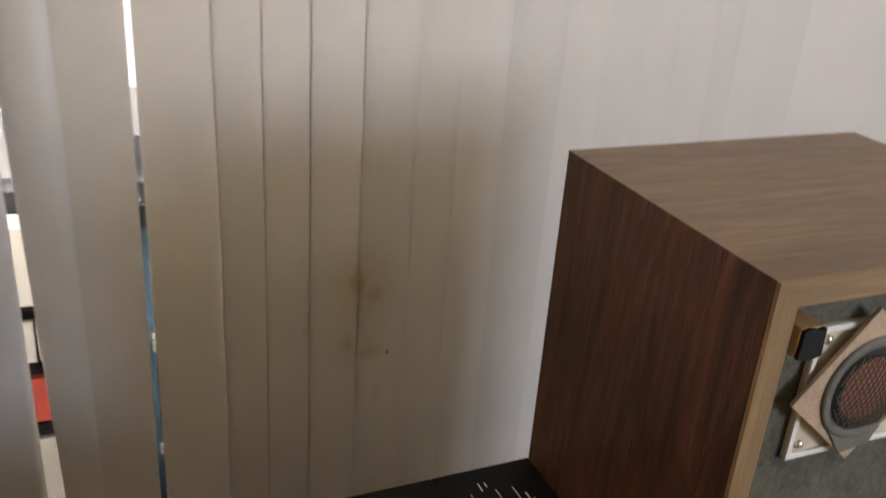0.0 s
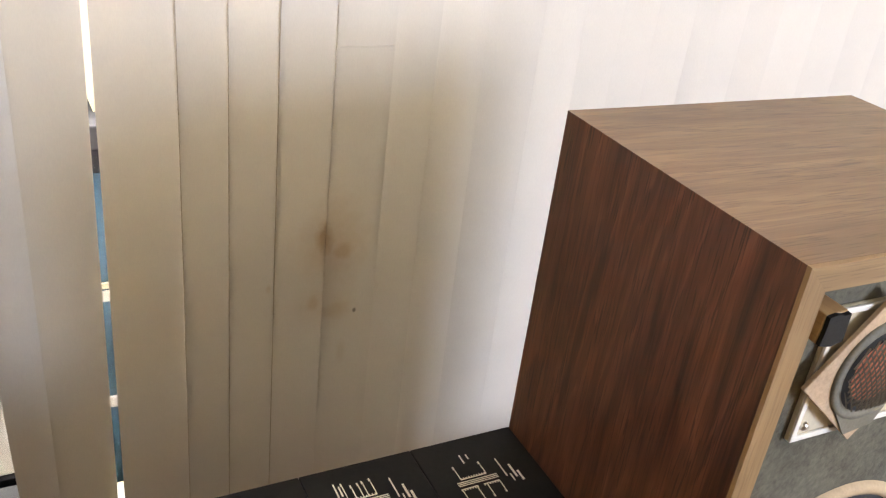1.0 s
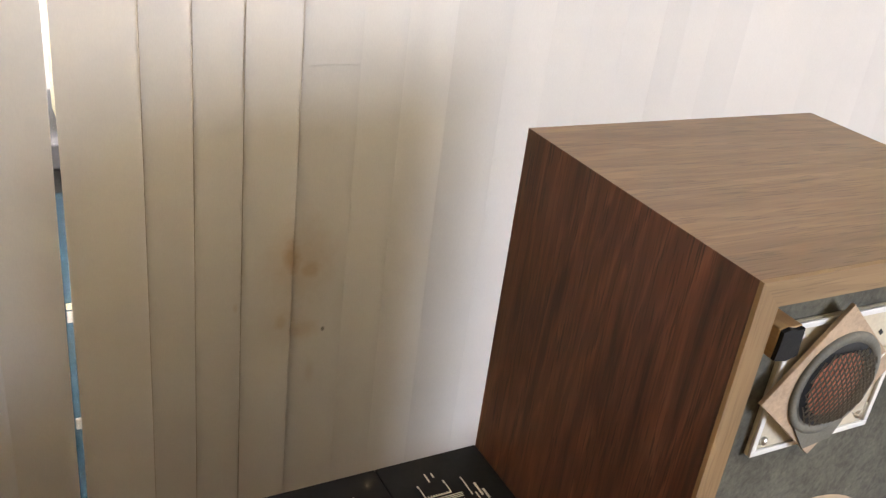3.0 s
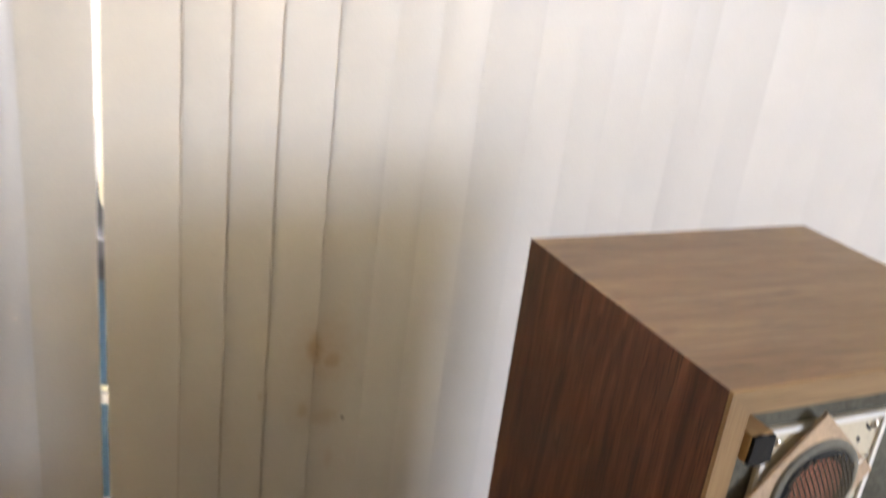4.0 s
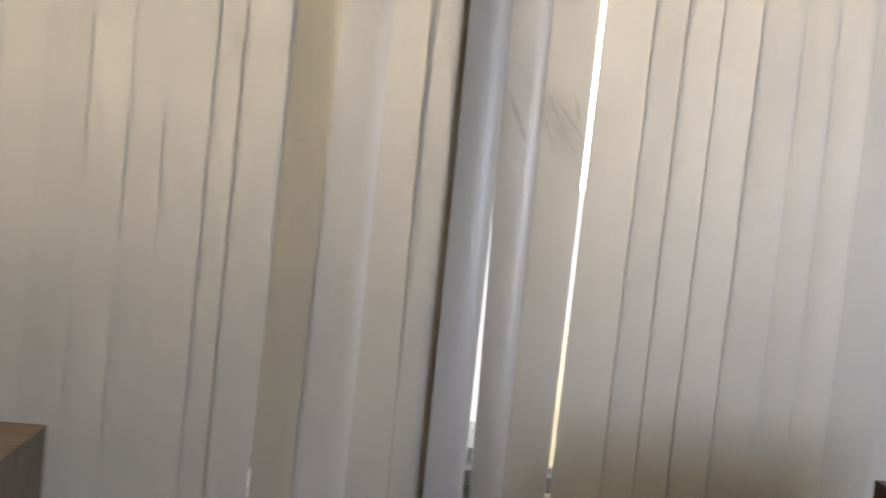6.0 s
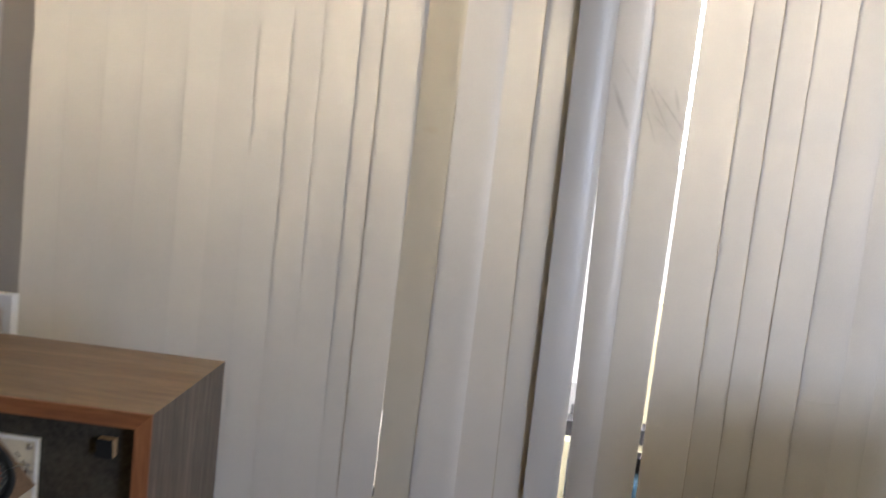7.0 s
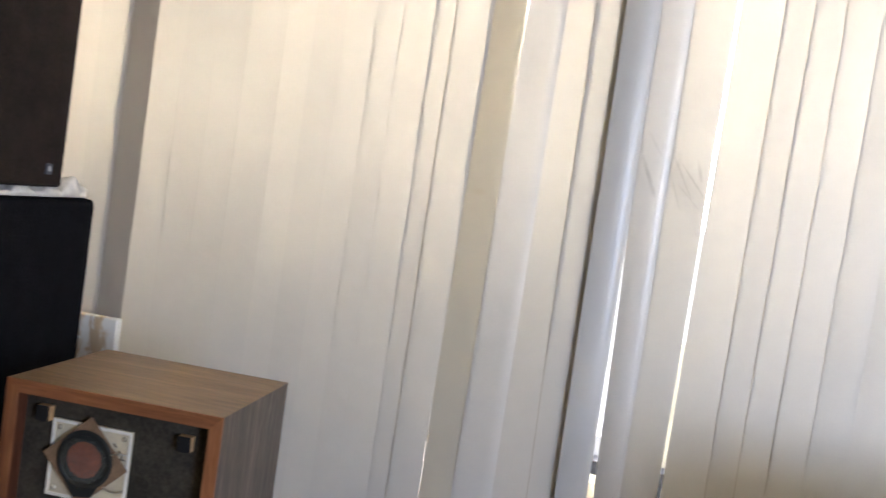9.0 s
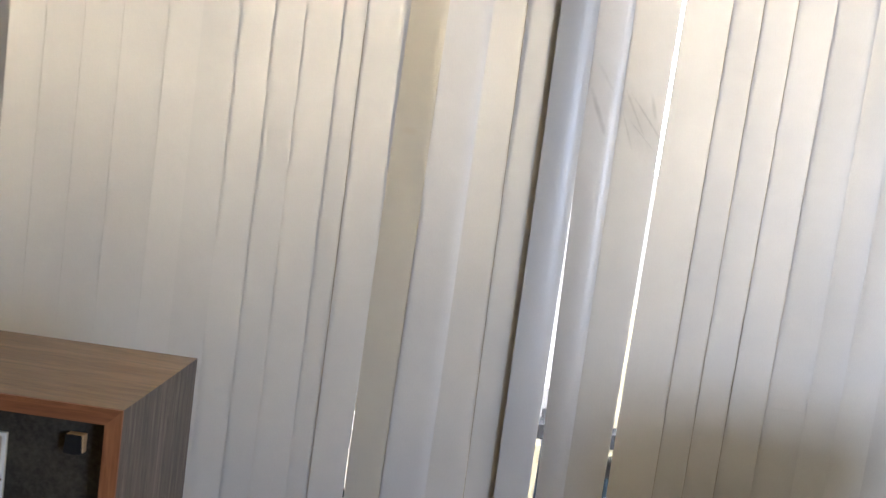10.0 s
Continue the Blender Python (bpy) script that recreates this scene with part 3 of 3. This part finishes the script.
def loudspeaker(m, height, label, tilt, marks, edge_h, edge_v, sides, clip_u, shift, board_mat, reach, board_black):
    """Origin: the back left corner of the base; x to the right, -y to the room."""
    sp = thing("loudspeaker", m, label, "loudspeaker", "walnut loudspeakers")
    h = height
    f = -D
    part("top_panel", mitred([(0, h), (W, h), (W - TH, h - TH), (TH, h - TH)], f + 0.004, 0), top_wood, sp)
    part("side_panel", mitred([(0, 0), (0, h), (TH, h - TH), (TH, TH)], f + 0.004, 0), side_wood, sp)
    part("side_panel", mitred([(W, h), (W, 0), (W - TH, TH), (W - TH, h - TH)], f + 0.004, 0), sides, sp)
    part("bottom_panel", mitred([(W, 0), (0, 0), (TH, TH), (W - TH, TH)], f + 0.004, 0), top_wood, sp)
    # solid edging in front
    part("edging", mitred([(0, h), (W, h), (W - TH, h - TH), (TH, h - TH)], f, f + 0.0040, 0.0), edge_h, sp, "paler solid wood edging")
    part("edging", mitred([(W, 0), (0, 0), (TH, TH), (W - TH, TH)], f, f + 0.0040, 0.0), edge_h, sp, "paler solid wood edging")
    part("edging", mitred([(0, 0), (0, h), (TH, h - TH), (TH, TH)], f, f + 0.0040, 0.0), edge_v, sp, "paler solid wood edging")
    part("edging", mitred([(W, h), (W, 0), (W - TH, TH), (W - TH, h - TH)], f, f + 0.0040, 0.0), edge_v, sp, "paler solid wood edging")
    part("back_panel", boxed((TH, -0.018, TH), (W - TH, -0.004, h - TH)), cabinet_dark, sp)
    bf = f + 0.027
    part("baffle", boxed((TH, bf, TH), (W - TH, bf + 0.016, h - TH)), board_black, sp, "dusty black baffle board")
    # corner blocks with hook tape for the missing grille
    for u0, v0 in ((clip_u, 0.038), (0.283, 0.043), (clip_u, h - 0.065), (0.281, h - 0.065)):
        b = part("grille_block", boxed((u0, f + 0.009 + reach, h - v0 - 0.024), (u0 + 0.022, bf, h - v0), 0.0012), block_wood, sp, "raw pine block")
        tape = bmesh.new()
        rng = random.Random(int(u0 * 1000 + v0 * 100))
        pts = []
        for (x, z), k in zip(((0.0005, -0.0005), (0.008, 0.0005), (0.015, -0.0008), (0.0205, -0.0005), (0.0200, -0.012), (0.0208, -0.0235), (0.011, -0.0245), (0.0000, -0.0235), (0.0005, -0.012)), range(9)):
            pts.append((u0 + x + rng.uniform(-0.0008, 0.0008), h - v0 + z + rng.uniform(-0.0008, 0.0008)))
        add_prism(tape, pts, f + 0.0055 + reach, f + 0.0089 + reach)
        part("hook_tape", tape, velcro, b, "black hook tape")
    # high-frequency unit
    pu, pw, pv, ph = 0.072, 0.134, 0.056, 0.122
    x0, z1 = pu, h - pv
    plate = part("tweeter_plate", boxed((x0, bf - 0.004, z1 - ph), (x0 + pw, bf - 0.0002, z1), 0.001), plate_mat, sp, "cream square plate with a white rim")
    t = 0.0052
    bmr = bmesh.new()
    add_box(bmr, (x0, bf - 0.0068, z1 - t), (x0 + pw, bf - 0.0042, z1), 0.0008)
    add_box(bmr, (x0, bf - 0.0068, z1 - ph), (x0 + pw, bf - 0.0042, z1 - ph + t), 0.0008)
    add_box(bmr, (x0, bf - 0.0068, z1 - ph + t), (x0 + t, bf - 0.0042, z1 - t), 0.0008)
    add_box(bmr, (x0 + pw - t, bf - 0.0068, z1 - ph + t), (x0 + pw, bf - 0.0042, z1 - t), 0.0008)
    part("rim", bmr, rim_mat, plate, "raised white rim")
    for sx in (0.0125, pw - 0.0125):
        for sz in (0.0125, ph - 0.0125):
            bs = lathe([(0.0001, -0.0034), (0.0022, -0.0031), (0.0038, -0.0018), (0.0040, 0.0)], 14, (x0 + sx, bf - 0.0042, z1 - sz))
            part("screw", bs, screw_mat, plate, "bright screw", True)
    for a, b, ww in marks:
        v1, v2 = Vector(a), Vector(b)
        dirn = (v2 - v1).normalized()
        n = Vector((-dirn.y, dirn.x)) * ww
        q = [(x0 + w.x, z1 - w.y) for w in (v1 + n, v2 + n, v2 - n, v1 - n)]
        part("pen_mark", add_prism(bmesh.new(), q, bf - 0.0046, bf - 0.0041), ink_mat, plate)
    rubber = ring_dark if board_mat is card_dark else ring_mat
    cx, cz = 0.1365 + shift, h - 0.1125 + shift * 0.1
    rc = 0.071
    board = bmesh.new()
    pts = []
    for k in range(4):
        a = radians(90 * k + tilt)
        pts.append((cx + rc * math.cos(a), cz + rc * math.sin(a)))
    add_prism(board, pts, bf - 0.0135, bf - 0.0098, 0.0004)
    holder = part("holder_board", board, board_mat, sp, "tan square board turned on its corner")
    cx, cz = cx - shift * 0.5, cz + 0.003 + shift * 0.4
    part("spacer", lathe([(0.020, 0.0), (0.030, 0.0), (0.030, 0.006), (0.020, 0.006)], 28, (cx, bf - 0.0098, cz)), rubber, holder)
    ring = lathe([(0.0378, -0.0008), (0.0384, -0.0024), (0.0440, -0.0026), (0.0462, -0.0018), (0.0468, 0.0)], 44, (cx, bf - 0.0136, cz))
    part("ring", ring, rubber, holder, "dark grey rubber ring", True)
    tail = bmesh.new()
    add_prism(tail, [(cx - 0.030, cz - 0.036), (cx + 0.026, cz - 0.040), (cx + 0.018, cz - 0.056), (cx - 0.012, cz - 0.060)], bf - 0.0152, bf - 0.0137)
    part("ring_tab", tail, rubber, holder, "dark grey rubber tab")
    cone = lathe([(0.0001, -0.0035), (0.008, -0.0032), (0.014, -0.0015), (0.021, 0.0002), (0.0300, -0.0006)], 36, (cx, bf - 0.0142, cz))
    part("cone", cone, cone_mat if board_mat is card_dark else cone_pale, holder, "faded orange-red paper cone", True)
    under = lathe([(0.0285, -0.0012), (0.034, -0.0010), (0.0380, -0.0008)], 40, (cx, bf - 0.0142, cz))
    part("surround", under, ring_dark, holder, "", True)
    wires = grid_dome(0.0385, 0.0050, 0.0045, 0.00062 if board_mat is card_dark else 0.00080)
    bmesh.ops.translate(wires, verts=wires.verts[:], vec=(cx, bf - 0.0188, cz))
    part("mesh_guard", wires, mesh_mat if board_mat is card_dark else mesh_pale, holder, "black expanded wire guard")
    # two bare lead wires from the unit to the plate
    for dz, side in ((0.012, 1), (-0.036, -1)):
        lead = bmesh.new()
        last = None
        for i in range(9):
            u = i / 8
            c = Vector((cx + 0.036 + 0.030 * u, bf - 0.0150 + 0.0095 * u * u, cz + dz + side * 0.007 * math.sin(2.6 * u)))
            now = [lead.verts.new(c + Vector(q) * 0.0011) for q in ((0, -1, 0), (0, 0, 1), (0, 1, 0), (0, 0, -1))]
            if last:
                for j in range(4):
                    lead.faces.new((last[j], last[(j + 1) % 4], now[(j + 1) % 4], now[j]))
            last = now
        part("lead_wire", lead, screw_mat, holder, "bare silvery lead wire", True)
    # low-frequency unit
    wx, wz = W / 2, h - 0.384
    g = lathe([(0.112, 0.0), (0.113, -0.004), (0.118, -0.006), (0.123, -0.005), (0.126, 0.0)], 56, (wx, bf, wz))
    woofer = part("woofer_ring", g, woofer_ring, sp, "tan woofer gasket", True)
    part("woofer_cone", lathe([(0.0001, -0.012), (0.026, -0.004), (0.03, -0.001), (0.090, -0.0012), (0.101, -0.006), (0.112, -0.001)], 48, (wx, bf - 0.0002, wz)), woofer_mat, woofer, "", True)
    return sp


RH, LH = 1.0 - BENCH, 0.9856 - BENCH
loudspeaker(pose(0.468, -0.354, BENCH, 0, 0, -1.59), RH, "walnut loudspeaker without grille beside the black amplifier", 4,
            [((0.112, 0.012), (0.119, 0.018), 0.0012), ((0.106, 0.024), (0.110, 0.028), 0.0016)], lit_edge_h, lit_edge_v, side_wood, 0.027, -0.010, card_mat, -0.011, baffle_mat)
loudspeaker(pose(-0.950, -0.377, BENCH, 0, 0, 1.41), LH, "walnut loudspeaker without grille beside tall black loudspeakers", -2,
            [((0.112, 0.044), (0.1265, 0.046), 0.0007), ((0.120, 0.036), (0.1185, 0.056), 0.0007), ((0.104, 0.022), (0.109, 0.028), 0.001), ((0.113, 0.032), (0.117, 0.037), 0.001), ((0.095, 0.040), (0.112, 0.050), 0.0005)], edge_wood_h, edge_wood_v, grey_wood, 0.047, 0.0, card_dark, 0.006, baffle_dark)

# ---- amplifier with three black transformer covers ----
AT = 0.646
amp = thing("valve_amplifier", pose(0.468, -0.354, BENCH, 0, 0, -0.6), "black enamelled amplifier with white printed winding diagrams", "amplifier")
part("chassis", boxed((-0.46, -0.33, 0.012), (-0.004, 0.0, 0.075), 0.003), amp_black, amp)
for x in (-0.44, -0.05):
    for y in (-0.31, -0.04):
        part("foot", boxed((x, y, 0), (x + 0.022, y + 0.022, 0.012), 0.003), velcro, amp)
HT = AT - BENCH


def diagram(cover, ox, oy, variant):
    """White printed transformer drawing lying on a cover: windings, core lines, leads and illegible lettering as bars."""
    z = HT + 0.0001

    def bar(x0, y0, x1, y1):
        part("print_line", boxed((ox + min(x0, x1), oy + min(y0, y1), z - 0.001), (ox + max(x0, x1), oy + max(y0, y1), z + 0.0005)), print_mat, cover)

    def words(x, y, n, w):
        """A run of small printed signs along y."""
        while n > 0:
            seg = 0.0011 + 0.0010 * (round(n * 9000) % 3) / 2
            bar(x, y, x + w, y + min(seg, n))
            y += seg + 0.0007
            n -= seg + 0.0007

    k = 0.00038
    for i in range(3):
        bar(-0.022, -0.0022 * i, 0.022, -0.0022 * i + 0.0007)
    for side, (n0, n1) in ((1, (-0.016, 0.012)), (-1, (-0.022, -0.004)), (-1, (0.003, 0.020))):
        yb = 0.004 if side > 0 else -0.0085
        bar(n0, yb - k, n1, yb + k)
        x = n0
        while x < n1:
            bar(x, yb, x + 0.0010, yb + side * 0.0020)
            x += 0.0029
    leads = [(-0.016, 0.004, 0.018), (0.012, 0.004, 0.017)] if variant else [(-0.016, 0.004, 0.023), (-0.008, 0.004, 0.018), (-0.001, 0.004, 0.019), (0.004, 0.004, 0.020), (0.012, 0.004, 0.021)]
    for x, y0, y1 in leads:
        bar(x - k, y0, x + k, y1)
        words(x - 0.0012, y1 + 0.0010, 0.0036, 0.0016)
    for x, y1 in ((-0.021, -0.026), (-0.005, -0.024), (0.006, -0.022), (0.020, -0.020)):
        bar(x - k, -0.0085, x + k, y1)
        words(x - 0.0012, y1 - 0.0048, 0.0036, 0.0016)
    for x, y, n in ((-0.003, 0.030, 0.012), (0.004, 0.032, 0.006)) if variant else ((-0.024, 0.020, 0.018), (-0.020, 0.018, 0.013)):
        words(x, y - n / 2, n, 0.0014)
    for j, (n, off) in enumerate(((0.026, 0.008), (0.010, 0.0), (0.018, 0.004), (0.014, -0.002))):
        words(0.030 + j * 0.0044, -0.014 + off, n, 0.0013 if j < 2 else 0.0022)


for k in range(3):
    x1 = -0.002 - 0.1165 * k
    x0 = x1 - 0.1160
    cover = part("transformer_cover", boxed((x0, -0.150, 0.075), (x1, -0.002, HT), 0.0012, 2), amp_black, amp, "satin black cover with printed diagram")
    diagram(cover, x0 + 0.046 if k == 0 else x0 + 0.050, -0.062 if k == 0 else -0.052, k == 0)
for k in range(4):
    tube = lathe([(0.017, 0.0), (0.019, 0.01), (0.019, 0.05), (0.012, 0.062), (0.0001, 0.065)], 20)
    bmesh.ops.rotate(tube, verts=tube.verts[:], cent=(0, 0, 0), matrix=Matrix.Rotation(radians(90), 3, "X"))
    bmesh.ops.translate(tube, verts=tube.verts[:], vec=(-0.40 + 0.105 * k, -0.24, 0.075))
    part("valve", tube, cabinet_dark, amp, "", True)

# ---- stacked loudspeakers along the side wall ----
TURN = 4.5


def tower(m, w, d, h, grille_z, label):
    """Front faces local +x; y runs along the front from 0 to -w."""
    ob = thing("floor_loudspeaker", m, label, "loudspeaker", "black floor loudspeakers")
    part("cabinet", boxed((-d, -w, 0), (-0.020, 0, h), 0.004), cabinet_dark, ob)
    g = boxed((-0.0199, -w + 0.002, grille_z), (0.0, -0.002, h - 0.002), 0.017, 3)
    part("grille", g, black_cloth, ob, "black cloth grille", True)
    part("plinth", boxed((-0.0199, -w + 0.004, 0.02), (-0.008, -0.004, grille_z - 0.006), 0.003), cabinet_dark, ob)
    return ob


fx, fy = -1.100, -0.232
front_m = pose(fx, fy, 0, 0, 0, 3.0)
tower(front_m, 0.360, 0.36, 1.251, 0.715, "tall black cloth-fronted loudspeaker beside the blind")
tb = tower(front_m @ Matrix.Translation((0.008, -0.364, 0)), 0.342, 0.36, 1.253, 0.715, "tall black cloth-fronted loudspeaker with small white lettering")
# small white lettering that cannot be read, as bars
name_plate = new("lettering")
name_plate.parent = tb
for k in range(6):
    part("letter_bar", boxed((0.0002, -0.115 + 0.012 * k, 0.764), (0.0012, -0.106 + 0.012 * k, 0.776)), print_mat, name_plate)
part("letter_bar", boxed((0.0002, -0.080, 0.756), (0.0012, -0.045, 0.760)), print_mat, name_plate)


def upper(m, w, d, h, label):
    ob = thing("bookshelf_loudspeaker", m, label, "loudspeaker", "brown stacked loudspeakers")
    part("cabinet", boxed((-d, -w, 0), (-0.022, 0, h), 0.004), cabinet_brown, ob)
    part("grille", boxed((-0.0219, -w + 0.003, 0.003), (0.0, -0.003, h - 0.003), 0.007, 3), brown_cloth, ob, "dark brown cloth grille", True)
    b = part("badge", boxed((0.0, -0.060, 0.026), (0.003, -0.043, 0.046), 0.0008), badge_mat, ob, "small blue-grey badge")
    part("badge_face", boxed((0.003, -0.0555, 0.032), (0.0038, -0.0475, 0.041)), badge_face, b)
    return ob


um = pose(-1.083, -0.375, 1.268, 0, 0, 1.0)
upper(um, 0.293, 0.30, 0.60, "dark brown cloth-fronted loudspeaker stacked on a black one")
upper(um @ Matrix.Translation((0.006, -0.296, 0.002)), 0.268, 0.30, 0.60, "dark brown cloth-fronted loudspeaker stacked on a black one")


def crumpled(name, m, w, d, label, seed, lift):
    """A thin crumpled sheet lying on the stack; w along y, d along -x."""
    bm = bmesh.new()
    nx, ny = 14, 44
    top = []
    for i in range(nx + 1):
        row = []
        for j in range(ny + 1):
            x, y = -d * i / nx, -w * j / ny
            n = noise.noise(Vector((x * 22 + seed, y * 22, seed))) + 0.5 * noise.noise(Vector((x * 60, y * 60, seed)))
            edge = 0.006 * noise.noise(Vector((seed, y * 40, 2.0)))
            row.append(bm.verts.new((x + (edge if i == 0 else 0), y, 0.002 + lift * max(0.0, 0.5 + n * 0.85 + 0.9 * math.exp(-((y + 0.045) / 0.012) ** 2)))))
        top.append(row)
    for i in range(nx):
        for j in range(ny):
            bm.faces.new((top[i][j], top[i + 1][j], top[i + 1][j + 1], top[i][j + 1]))
    r = bmesh.ops.extrude_face_region(bm, geom=bm.faces[:])
    for v in [g for g in r["geom"] if isinstance(g, bmesh.types.BMVert)]:
        v.co.z = 0.0
    bmesh.ops.recalc_face_normals(bm, faces=bm.faces[:])
    ob = part(name, bm, cloth_white, None, "", True)
    ob.matrix_world = m
    return tagged(ob, label, "cloth")


crumpled("crumpled_cloth", pose(-1.100, -0.268, 1.252, 0, 0, 3.0), 0.285, 0.13, "crumpled white cloth lying on the black loudspeaker", 1.3, 0.022)
crumpled("folded_cloth", pose(-1.080, -0.562, 1.254, 0, 0, 3.0), 0.34, 0.10, "flat grey-white paper on the black loudspeaker", 4.1, 0.008)

# ---- pale veined block behind the loudspeaker ----
block = thing("stone_block", pose(-1.220, -0.14, 0), "pale tan veined stone block beside the blind", "stone block")
slab = boxed((0, 0, 0), (0.146, 0.022, 0.994), 0.004, 3)
part("slab", slab, stone_mat, block)

# ---- rack and cabinet outside, seen through the gaps ----
blue_mat = plain("faded_blue_paint", (0.055, 0.125, 0.20), 0.5, 0, 0.25, 20)
yellow_mat = plain("yellow_card", (0.88, 0.84, 0.60), 0.6, 0, 0.1, 20)
red_mat = plain("red_card", (0.60, 0.10, 0.07), 0.6, 0, 0.2, 20)
GR = -0.30
rack = thing("storage_rack", pose(-0.62, 0.50, GR), "dark metal storage rack standing outside the window", "rack")
for x in (0.0, 0.65):
    for y in (0.03, 0.36):
        part("post", boxed((x, y, 0), (x + 0.03, y + 0.03, 0.80), 0.002), dark_metal, rack)
SHELVES = (0.26, 0.50, 0.630, 0.745)
for z in SHELVES:
    part("shelf", boxed((0.031, -0.002, z), (0.649, 0.39, z + 0.02), 0.002), dark_metal, rack)
for x, level, mat, w, h in ((0.04, 0, red_mat, 0.16, 0.19), (0.24, 0, rim_mat, 0.13, 0.15), (0.40, 0, rim_mat, 0.23, 0.20), (0.05, 1, rim_mat, 0.2, 0.09), (0.28, 1, red_mat, 0.12, 0.08), (0.43, 1, red_mat, 0.19, 0.095),
                            (0.05, 2, yellow_mat, 0.24, 0.07), (0.32, 2, red_mat, 0.10, 0.06), (0.44, 2, rim_mat, 0.135, 0.085), (0.06, 3, rim_mat, 0.20, 0.16), (0.30, 3, yellow_mat, 0.22, 0.155), (0.53, 3, rim_mat, 0.06, 0.150), (0.595, 3, yellow_mat, 0.053, 0.19), (0.58, 2, rim_mat, 0.06, 0.08)):
    ob = part("carton", boxed((0, 0.0, 0), (w, 0.26, h), 0.002), mat)
    ob.matrix_world = pose(-0.62 + x, 0.51, GR + SHELVES[level] + 0.02)
    tagged(ob, "small coloured cardboard carton on the outdoor rack", "carton", "cartons on the rack")
cab = thing("blue_cabinet", pose(0.065, 0.50, GR), "faded blue metal cabinet standing outside the window", "cabinet")
part("body", boxed((0.0, 0.0, 0.0), (0.7, 0.4, 0.90), 0.006), blue_mat, cab)
part("top_trim", boxed((-0.01, -0.012, 0.901), (0.71, 0.41, 0.945), 0.004), dark_metal, cab)
part("tag", boxed((0.09, -0.006, 0.645), (0.15, -0.0005, 0.667), 0.001), rim_mat, cab, "small white tag")
part("tag", boxed((0.09, -0.006, 0.672), (0.15, -0.0005, 0.684), 0.001), yellow_mat, cab, "small pale tag")
part("tag", boxed((0.09, -0.006, 0.405), (0.15, -0.0005, 0.43), 0.001), rim_mat, cab, "small white tag")
for x, w, h in ((0.122, 0.26, 0.385),):
    ob = part("carton", boxed((0, 0, 0), (w, 0.26, h), 0.002), yellow_mat)
    ob.matrix_world = pose(0.065 + x, 0.53, GR + 0.945)
    tagged(ob, "yellow cardboard carton on the blue cabinet", "carton", "cartons on the rack")
